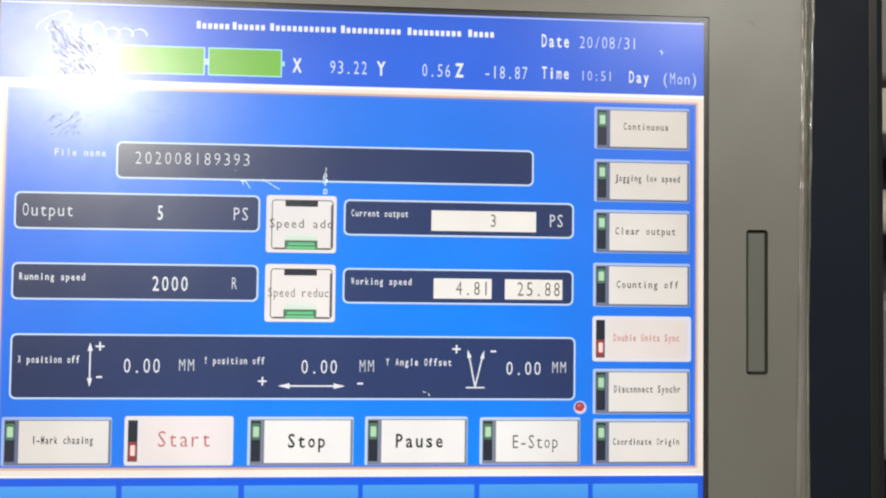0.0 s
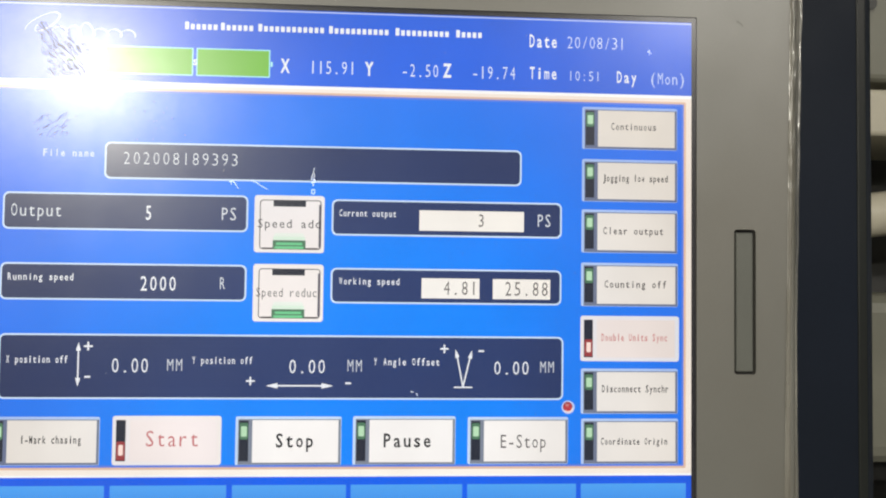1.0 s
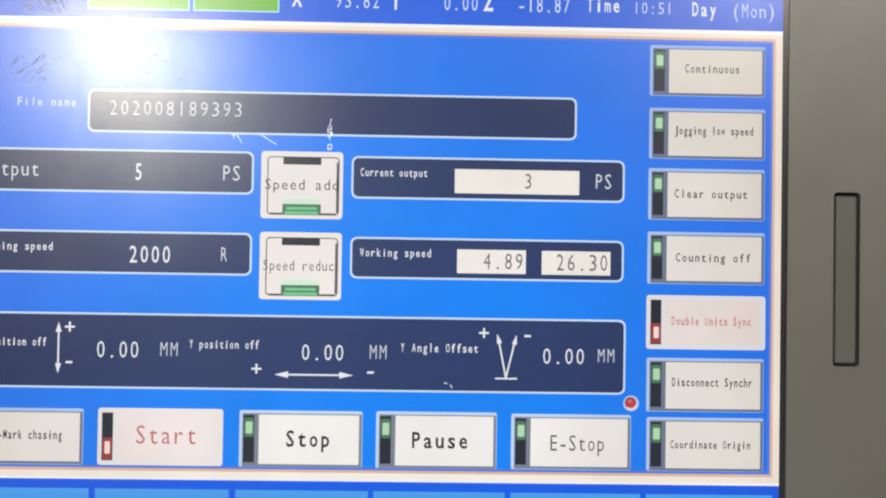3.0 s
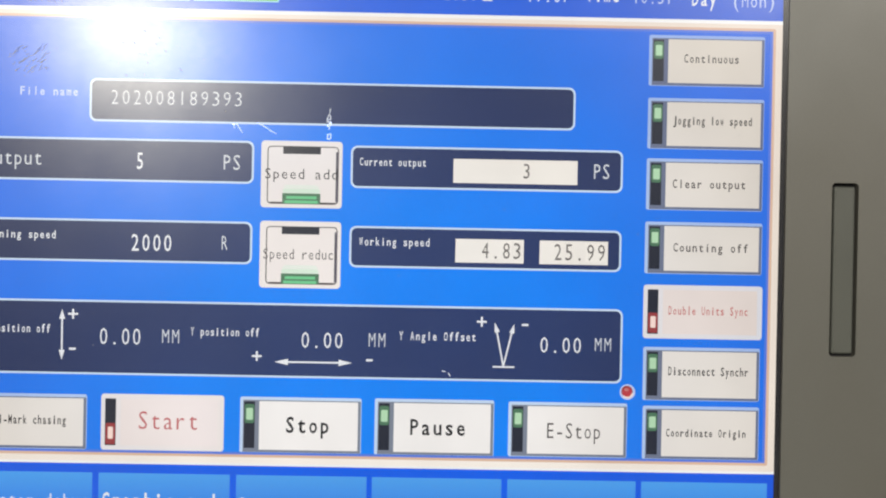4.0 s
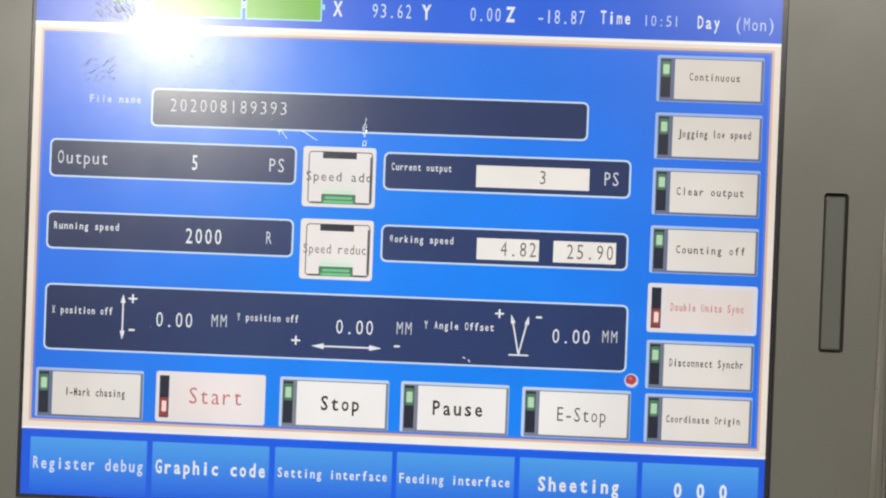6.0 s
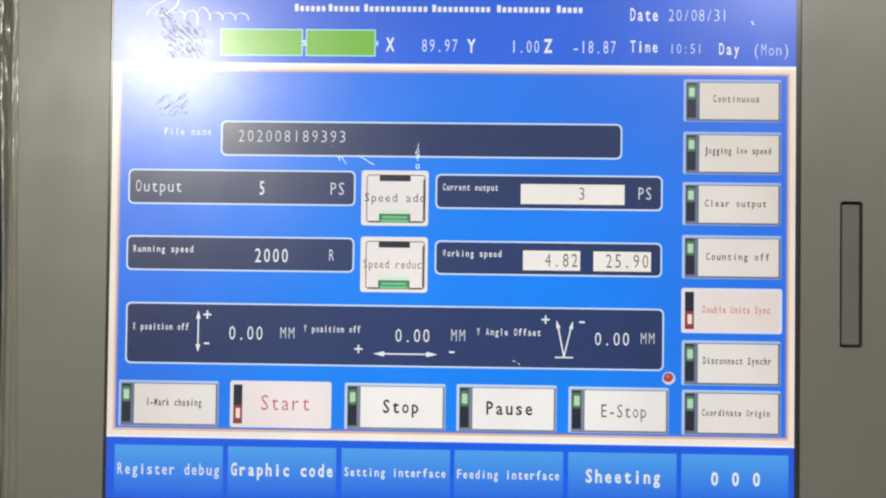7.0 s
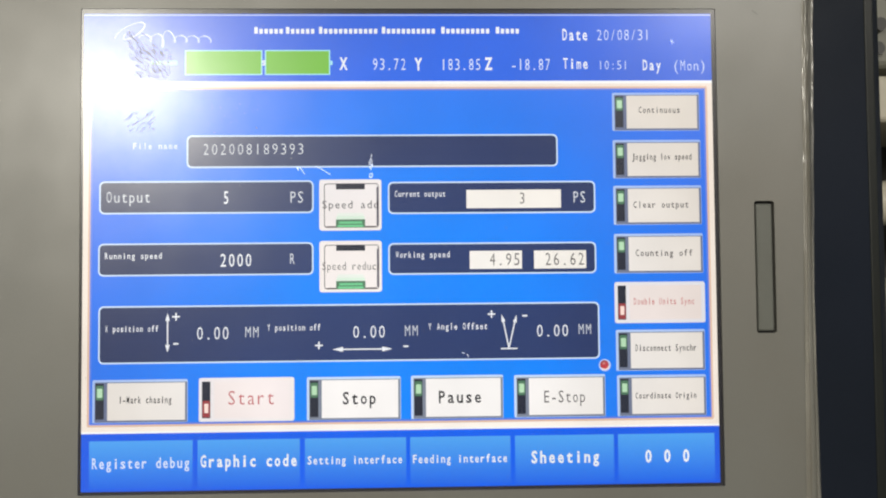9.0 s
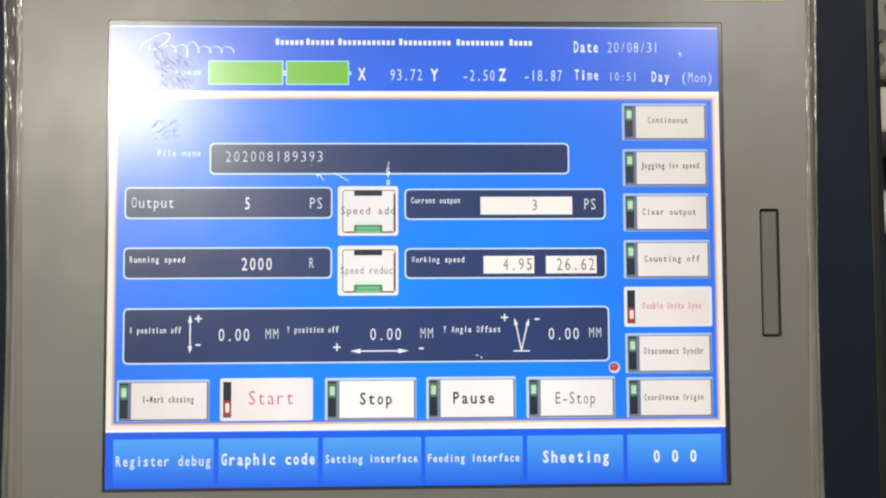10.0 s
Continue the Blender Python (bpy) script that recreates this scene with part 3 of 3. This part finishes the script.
# command buttons with a small lamp strip
def button(u0, v0, u1, v1, text, t0, t1, tv0, tv1, lit=False, bold=False, ink=None):
    h = v1 - v0
    if lit:
        b = part("button", plate(bmesh.new(), u0, v0, u1, v1, 1, 3.0), RIM_RED, panel, "pale pink button with its red lamp lit")
        part("face", plate(bmesh.new(), u0 + 19, v0 + 4.5, u1 - 5, v1 - 4.5, 2), FACE_RED, b)
    else:
        b = part("button", plate(bmesh.new(), u0, v0, u1, v1, 1, 2.0), BUTTON_RIM, panel, "white button with its green lamp lit")
        part("shade", plate(bmesh.new(), u0 + 3, v0 + 3, u1 - 0.6, v1 - 0.6, 2), GREY, b)
        part("face", plate(bmesh.new(), u0 + 18.6, v0 + 4, u1 - 3.2, v1 - 3, 3), FACE, b)
    part("lamp_strip", plate(bmesh.new(), u0 + 4, v0 + 4.5, u0 + 14.4, v1 - 4.5, 3), STRIP, b)
    if lit:
        part("lamp_glow", plate(bmesh.new(), u0 + 4.6, v0 + h * 0.52, u0 + 14, v1 - 5.5, 4, 1.5), RED_DARK, b)
        part("lamp", plate(bmesh.new(), u0 + 7, v0 + h * 0.585, u0 + 12, v0 + h * 0.80, 5, 1.0), RED_LIGHT, b)
    else:
        part("lamp_glow", plate(bmesh.new(), u0 + 4.6, v0 + h * 0.13, u0 + 14, v0 + h * 0.47, 4, 2.0), GREEN_DARK, b)
        part("lamp", plate(bmesh.new(), u0 + 6.2, v0 + h * 0.20, u0 + 12.6, v0 + h * 0.41, 5, 1.0), GREEN, b)
    lettering(text, t0, t1, tv0, tv1, ink or (RED_SOFT if lit else GREYISH), b, 6, bold)


BUTTONS = [
    (670.2, 102.7, 783, 152.0, "Continuous", 703.4, 758.2, 120.6, 129.2, False),
    (670.2, 163.8, 783.4, 213.2, "Jogging low speed", 694, 772, 181, 189.4, False),
    (670.0, 222.6, 783.4, 272.6, "Clear output", 694.4, 767, 242.4, 251, False),
    (669.8, 284.2, 784, 334.6, "Counting off", 696.2, 771, 304.2, 312.8, False),
    (669.4, 345.6, 785.4, 397.8, "Double Units Sync", 693, 771.6, 365.6, 374.2, True),
    (670.2, 406.2, 784, 458, "Disconnect Synchr", 694, 773.2, 424.6, 433.2, False),
    (670.8, 463.5, 784.4, 515.4, "Coordinate Origin", 693, 772, 485, 493, False),
    (13.4, 461.9, 131.2, 515.2, "I-Mark chasing", 46, 112.2, 482, 491, False),
]
for row in BUTTONS:
    button(*row, bold=row[4] not in ("Continuous", "Double Units Sync"), ink=INK_BROWN if row[4] in ("Disconnect Synchr", "Coordinate Origin", "Jogging low speed", "I-Mark chasing") else None)
button(145, 460.8, 263.8, 515.2, "Start", 180, 240.4, 477.2, 494.4, True, ink=RED)
button(279.4, 461.4, 397, 515.6, "Stop", 322.6, 367.4, 480.6, 495.4, bold="small", ink=BLACKISH)
button(410, 461, 526, 515.6, "Pause", 443, 499.6, 480.6, 495.4, bold="small", ink=BLACKISH)
button(540, 461.8, 655.6, 515, "E-Stop", 576.4, 631, 481.8, 496.6, ink=GREYISH)

# footer keys
for u0, u1, text, t0, t1, v0, v1, weight, ink in (
        (10, 137.4, "Register debug", 12.4, 134.8, 558.8, 571.4, "small", TEXT_HEAD), (143.6, 270.4, "Graphic code", 145.8, 268.2, 557, 571, "strong", TEXT),
        (276.8, 403.2, "Setting interface", 279.2, 399.2, 559.8, 569.6, "small", TEXT), (408.4, 534.4, "Feeding interface", 410.6, 531, 560, 570, "small", TEXT),
        (540.2, 665.2, "Sheeting", 558.8, 648, 557.6, 572, "strong", TEXT), (670.8, 793.6, "0 0 0", 703, 763, 558.2, 573, "strong", TEXT)):
    key = part("footer_key", plate(bmesh.new(), u0, 537.6, u1, 597, 1), FOOTER_KEY, panel, "bright blue footer key")
    lettering(text, t0, t1, v0, v1, ink, key, 2, weight)


def ball():
    bm = bmesh.new()
    for r, layer in ((7.6, 1),):
        plate(bm, 655.5 - r, 450.6 - r, 655.5 + r, 450.6 + r, layer, r)
    b = part("red_dot", bm, TEXT_SOFT, panel, "small red round lamp on the page")
    part("lens", plate(bmesh.new(), 655.0 - 5.6, 450.0 - 5.6, 655.0 + 5.6, 450.0 + 5.6, 2, 5.6), RED_DARK, b)
    part("lens", plate(bmesh.new(), 655.2 - 4.6, 450.6 - 4.6, 655.2 + 4.6, 450.6 + 4.6, 3, 4.6), DOT_RED, b)
    part("shine", plate(bmesh.new(), 652.2, 446.8, 656.4, 449.6, 4, 1.4), RED_SOFT, b)
    swirl = bmesh.new()
    for k in range(9):
        a0, a1 = radians(10 + 14 * k), radians(24 + 14 * k)
        stroke(swirl, 655.3 + 5.2 * math.cos(a0), 450.6 + 5.2 * math.sin(a0), 655.3 + 5.2 * math.cos(a1), 450.6 + 5.2 * math.sin(a1), 1.5, 4 + 0.02 * k)
    part("swirl", swirl, RED_LIGHT, b)


ball()

# cover film with wear
part("touch_film", plate(bmesh.new(), -2.35, -5.35, 804.95, 603.55, 15, 2.0, 0.0001), GLASS, panel, "clear worn touch film over the display")
rnd = random.Random(7)


def hatch(name, boxes, material):
    bm = bmesh.new()
    for u0, v0, u1, v1, count, angle, w in boxes:
        for _ in range(count):
            a, b = rnd.random(), rnd.random()
            u, v = u0 + a * (u1 - u0), v0 + b * (v1 - v0)
            t = radians(angle + rnd.uniform(-14, 14))
            n = rnd.uniform(2.0, 9.0)
            stroke(bm, u, v, u + n * math.cos(t), v + n * math.sin(t), rnd.uniform(0.35, w), 15.5 + rnd.random(), rnd.uniform(0.1, 0.7))
    tagged(part(name, bm, material, panel), kind="stuff")


hatch("scratch_patch", [(52, 22, 66, 36, 26, 48, 1.0), (56, 26, 88, 60, 90, 42, 1.0), (64, 48, 100, 82, 120, 40, 1.0), (84, 44, 108, 80, 46, 42, 1.3), (50, 128, 88, 152, 50, -38, 0.8)], SCRATCH)
for pts in (((362.2, 181), (361.4, 186.5), (358.8, 192), (362.6, 191.4), (362.2, 187)), ((358.6, 193.6), (363.4, 194.4), (359.2, 198), (362.8, 197.6), (362.4, 193)), ((359.6, 206), (362.8, 205.4), (363, 210), (359.8, 210.6), (359.6, 206)), ((361.6, 199), (361, 201.5)),
            ((267.5, 198), (272, 197.5), (277.7, 206)), ((269, 197.5), (270, 202)), ((291, 196), (298, 199), (304, 203), (310.5, 206.5)),
            ((474.5, 432.6), (478, 433.4)), ((480.6, 434.6), (482.6, 437.6)), ((746, 36), (751, 39)), ((748.5, 34.5), (748.5, 41))):
    bm = bmesh.new()
    for (a, b), (c, d) in zip(pts, pts[1:]):
        stroke(bm, a, b, c, d, 1.3, 15.6 + 0.5 * rnd.random(), 0.6)
    part("scuff_mark", bm, CHALK, panel, "white scuff on the film")


bm = bmesh.new()
for _ in range(45):
    a, b = rnd.uniform(4, 796), 596 * rnd.random() ** 1.5
    n, t = rnd.uniform(0.5, 1.7), rnd.uniform(0, 6.3)
    stroke(bm, a, b, a + n * math.cos(t), b + n * math.sin(t), rnd.uniform(0.4, 0.9), 15.5 + rnd.random(), rnd.uniform(0.3, 1.0))
for _ in range(26):
    a, b = rnd.gauss(190, 46), rnd.gauss(128, 15)
    n, t = rnd.uniform(0.6, 3.0), rnd.uniform(0.3, 1.2)
    stroke(bm, a, b, a + n * math.cos(t), b + n * math.sin(t), rnd.uniform(0.35, 0.8), 15.5 + rnd.random(), rnd.uniform(0.2, 0.8))
tagged(part("dust", bm, DUST, panel, "fine dust specks on the film"), kind="stuff")
bm = bmesh.new()
for _ in range(10):
    a, b = rnd.uniform(62, 88), rnd.uniform(34, 66)
    n = rnd.uniform(10, 22)
    stroke(bm, a, b, a + n * 0.68, b + n * 0.62, rnd.uniform(0.5, 0.9), 16.6 + rnd.random(), 0.2)
tagged(part("long_scratch", bm, SCRATCH, panel, "long grazes in the film"), kind="stuff")
part("dirt_mark", stroke(stroke(bmesh.new(), 853, -2.5, 858, 0.5, 1.6, 20.8, 0.5), 858, 0.5, 860.5, 4, 1.2, 21.2, 0.2), COVER, panel, "small faint smudge on the frame")


# loose clear wrap along both sides of the frame
def wrap(u_in, u_out, v0, v1, seed, skirt):
    """Clear film folded over the frame's edge: two long folds, with crinkles that calm down towards the bottom."""
    bm = bmesh.new()
    rows, cols = 240, 22
    way = 1 if u_out > u_in else -1
    grid = []
    for i in range(rows + 1):
        v = v0 + (v1 - v0) * i / rows
        calm = min(1.0, max(0.12, 1.3 - (v - v0) / 300.0))
        fold = 0.16 + 0.10 * noise.noise(Vector((v * 0.013, seed, 1.0)))
        fold_2 = 0.86 + 0.08 * noise.noise(Vector((v * 0.018, seed, 5.0)))
        edge = u_out + way * (skirt * max(0.0, 1 - (v - v0) / 420.0) + 2.2 * calm * noise.noise(Vector((v * 0.02, seed, 4.0))) + 3.0 * max(0.0, (v - 440) / 270))
        near = u_in - way * 12.0 * (v - v0) / (v1 - v0)
        line = []
        for j in range(cols + 1):
            s = j / cols
            n = noise.noise(Vector((s * 3.0 + seed, v * 0.022, seed * 1.7)))
            n2 = noise.noise(Vector((s * 7.0 + seed, v * 0.075, 9.3 + seed)))
            ridge = 0.0009 * math.exp(-((s - fold) / 0.09) ** 2) + 0.0011 * math.exp(-((s - fold_2) / 0.08) ** 2)
            y = FRONT - 0.0005 + 0.0042 * s ** 1.5 - ridge - 0.0004 * math.sin(math.pi * s) + (n * 0.0015 + n2 * 0.0008) * calm * math.sin(math.pi * min(1.0, s + 0.08))
            line.append(bm.verts.new((ux(near + (edge - near) * s), min(y, CAB_FRONT - 0.0004), vz(v))))
        grid.append(line)
    for a, b in zip(grid, grid[1:]):
        for j in range(cols):
            f = bm.faces.new((a[j], a[j + 1], b[j + 1], b[j]))
            f.smooth = True
    part("clear_wrap", bm, CLEAR_WRAP, panel, "crinkled clear protective wrap at the frame's edge")


wrap(918, 929.5, -66, 706, 2.0, 9.0)
wrap(-114, -131, -66, 706, 6.0, 14.0)


# readout digits that count: the display only lights them; each sits on an added twelve-sided reel inside the case
FACES = "0123456789- "


def lcd_digit_reel(u0, cell, v0, v1, layer, face, ink, parent):
    """An added reel in place of a lit digit: its front face lies at the layer; the digits stand proud of its faces."""
    tall = (v1 - v0) * 1.12 * S
    apothem = tall / 2 / math.tan(math.pi / 12)
    reel = new("lcd_digit_reel", bpy.data.meshes.new("lcd_digit_reel"))
    reel.parent = parent
    bm = bmesh.new()
    w, r = cell * S / 2, apothem / math.cos(math.pi / 12)
    rings = []
    for x in (-w, w):
        rings.append([bm.verts.new((x, -r * math.cos(math.pi / 12 + k * math.pi / 6), r * math.sin(math.pi / 12 + k * math.pi / 6))) for k in range(12)])
    for k in range(12):
        bm.faces.new((rings[0][k], rings[1][k], rings[1][(k + 1) % 12], rings[0][(k + 1) % 12]))
    bm.to_mesh(reel.data)
    bm.free()
    reel.data.materials.append(face)
    digits = bmesh.new()
    for k, ch in enumerate(FACES):
        if ch == " ":
            continue
        pts, faces, x0, x1 = glyph(ch, False)
        size_v = (v1 - v0) * S / CAP
        size_h = min(size_v * 0.95, cell * S * 0.64 / (x1 - x0)) if ch != "1" else size_v * 0.8
        turn = Matrix.Rotation(-k * math.pi / 6, 3, "X")
        verts = [digits.verts.new(turn @ Vector(((x - (x0 + x1) / 2) * size_h, -apothem - LAYER, y * size_v - (v1 - v0) * S / 2))) for x, y in pts]
        for f in faces:
            digits.faces.new([verts[i] for i in f])
    part("digits", digits, ink, reel)
    reel.location = (ux(u0 + cell / 2), -layer * LAYER + apothem, vz((v0 + v1) / 2))
    return reel


READOUTS = []   # reels of a field with the position of each in the value


def readout(u_right, cell, v0, v1, layer, face, ink, parent, length, still, show):
    """A field of that many characters; those in still (place: character) never change."""
    left = u_right - length * cell
    reels = []
    bm = bmesh.new()
    for i in range(length):
        if i in still:
            letter(bm, still[i], left + i * cell, cell, v0, v1, layer + 1, fill=0.64)
        else:
            reels.append((i, lcd_digit_reel(left + i * cell, cell, v0, v1, layer, face, ink, parent)))
    part("fixed_digits", bm, ink, parent)
    READOUTS.append((length, reels, show))


VALUES = [
    (0.0, "93.22", "0.56", "-18.87"), (0.15, "93.62", "0.00", "-18.87"), (0.75, "80.33", "-0.94", "-18.87"), (0.95, "115.91", "-2.50", "-19.74"),
    (1.25, "115.91", "87.84", "-19.74"), (1.35, "89.34", "87.84", "-19.87"), (1.55, "89.34", "-2.50", "-19.87"), (1.65, "125.22", "-2.50", "-19.87"),
    (1.93, "93.62", "167.20", "-18.87"), (2.1, "90.52", "0.85", "-18.87"), (2.4, "90.52", "0.00", "-18.87"), (2.7, "93.82", "0.00", "-18.87"),
    (3.15, "93.47", "-1.06", "-18.87"), (3.6, "118.40", "-2.50", "-19.87"), (4.1, "93.82", "1.00", "-18.87"), (4.75, "93.82", "0.00", "-18.87"), (5.6, "93.62", "0.00", "-18.87"),
    (6.1, "121.36", "-2.50", "-19.87"), (6.55, "94.93", "172.80", "-18.87"), (6.75, "94.93", "1.00", "-18.87"), (6.85, "89.97", "1.00", "-18.87"), (7.15, "93.72", "0.00", "-18.87"),
    (7.65, "93.72", "-2.50", "-18.87"), (7.75, "58.37", "-2.50", "-18.87"), (7.93, "50.06", "-2.50", "-19.87"), (8.05, "90.06", "-2.50", "-19.87"), (8.25, "196.06", "87.50", "-19.87"),
    (8.35, "156.06", "87.50", "-19.87"), (8.55, "114.01", "-2.50", "-19.62"), (8.85, "93.72", "183.85", "-18.67"), (8.95, "93.72", "183.85", "-18.87"),
    (9.15, "91.07", "1.00", "-18.87"), (9.35, "91.07", "0.00", "-18.87"), (9.45, "93.72", "0.00", "-18.87"), (9.8, "93.72", "-2.50", "-18.87"),
]
SPEEDS = [(0.0, "4.81", "25.88"), (1.15, "4.89", "25.88"), (1.3, "4.89", "26.30"), (3.8, "4.83", "25.99"), (5.8, "4.82", "25.90"), (8.15, "4.95", "26.62")]
readout(407.6, 8.95, 58, 72.6, 1, HEADER, TEXT_HEAD, panel, 6, {3: "."}, [(r[0], r[1]) for r in VALUES])
readout(503.2, 8.85, 58.6, 73, 1, HEADER, TEXT_HEAD, panel, 6, {3: "."}, [(r[0], r[2]) for r in VALUES])
readout(592.6, 8.75, 58.8, 73.2, 1, HEADER, TEXT_HEAD, panel, 6, {0: "-", 1: "1", 3: "."}, [(r[0], r[3]) for r in VALUES])
readout(550.4, 10.3, 307.8, 323, 4, WHITE, VALUE_GREY, panel, 4, {0: "4", 1: "."}, [(r[0], r[1]) for r in SPEEDS])
readout(632.6, 10.55, 307.8, 323.4, 4, WHITE, VALUE_GREY, panel, 5, {0: "2", 2: "."}, [(r[0], r[2]) for r in SPEEDS])


# ---- machine beyond the cabinet ----
def machine():
    m = thing("machine_frame", (0.95, 0.9, 0), "cream and grey painted machine frame behind the cabinet", "machine")
    x0, x1 = -0.32, 0.6

    def block(name, ya, za, yb, zb, material, bevel, label="", xa=x0, xb=x1):
        return part(name, box(bmesh.new(), xa, ya, za, xb, yb, zb, bevel, 3), material, m, label)
    block("base", 0.05, 0.0, 0.7, 0.94, DARK_METAL, 0.02)
    block("lower_cover", 0.0, 1.02, 0.6, 1.285, GREY_PAINT, 0.03, "grey painted cover")
    block("back_plate", 0.25, 0.9, 0.62, 1.95, DARK_METAL, 0.01)
    block("upper_cover", 0.0, 1.53, 0.5, 1.604, CREAM_PAINT, 0.008, "cream painted beam")
    head = block("head_plate", 0.06, 1.63, 0.4, 1.92, GREY_PAINT, 0.012, "grey head plate with bolts")
    for x, z in ((-0.185, 1.70), (-0.155, 1.755), (-0.19, 1.66), (-0.05, 1.70), (0.1, 1.70)):
        b = part("bolt", tube(bmesh.new(), (x, 0.045, z), (x, 0.075, z), 0.011, 0.011, 12), DARK_METAL, head)
    # bent arm
    bm = bmesh.new()
    path = [(-0.34 + 0.9 * i / 14, 1.385 + 0.05 * math.sin(i / 14 * 2.6)) for i in range(15)]
    rings = []
    for x, z in path:
        rings.append([bm.verts.new((x, 0.05 + 0.036 * math.sin(a * math.pi / 6), z + 0.036 * math.cos(a * math.pi / 6))) for a in range(12)])
    for a, b in zip(rings, rings[1:]):
        for k in range(12):
            f = bm.faces.new((a[k], a[(k + 1) % 12], b[(k + 1) % 12], b[k]))
            f.smooth = True
    bm.faces.new(rings[0]), bm.faces.new(rings[-1])
    part("guide_arm", bm, CREAM_PAINT, m, "bent cream painted guide arm")
    for x in (-0.28, 0.5):
        part("arm_bracket", box(bmesh.new(), x - 0.03, 0.04, 1.37, x + 0.03, 0.3, 1.40, 0.004), STEEL, m)
    return m


machine()


# ---- what changes on the way ----
def motions():
    step = 1.0 / FPS
    for length, reels, show in READOUTS:
        for place, reel in reels:
            at = reel.location.copy()

            def row(t, a):
                return (t, Matrix.Translation(at) @ Matrix.Rotation(a, 4, "X"))
            angle = FACES.index(show[0][1].rjust(length)[place]) * 30.0
            rows = [row(0.0, radians(angle))]
            last = 0.0
            for t, text in show[1:]:
                t = round(t * FPS) / FPS
                goal = FACES.index(text.rjust(length)[place]) * 30.0
                delta = (goal - angle + 180) % 360 - 180
                if abs(delta) < 1:
                    continue
                if t - step > last + step / 2:
                    rows.append(row(t - step, radians(angle)))
                count = max(1, math.ceil(abs(delta) / 61))
                for k in range(1, count + 1):
                    rows.append(row(t + (k - 1) * step, radians(angle + delta * k / count)))
                last = t + (count - 1) * step
                angle += delta
            if last < 10.0 - step / 2:
                rows.append(row(10.0, radians(angle)))
            walk(reel, rows)


motions()
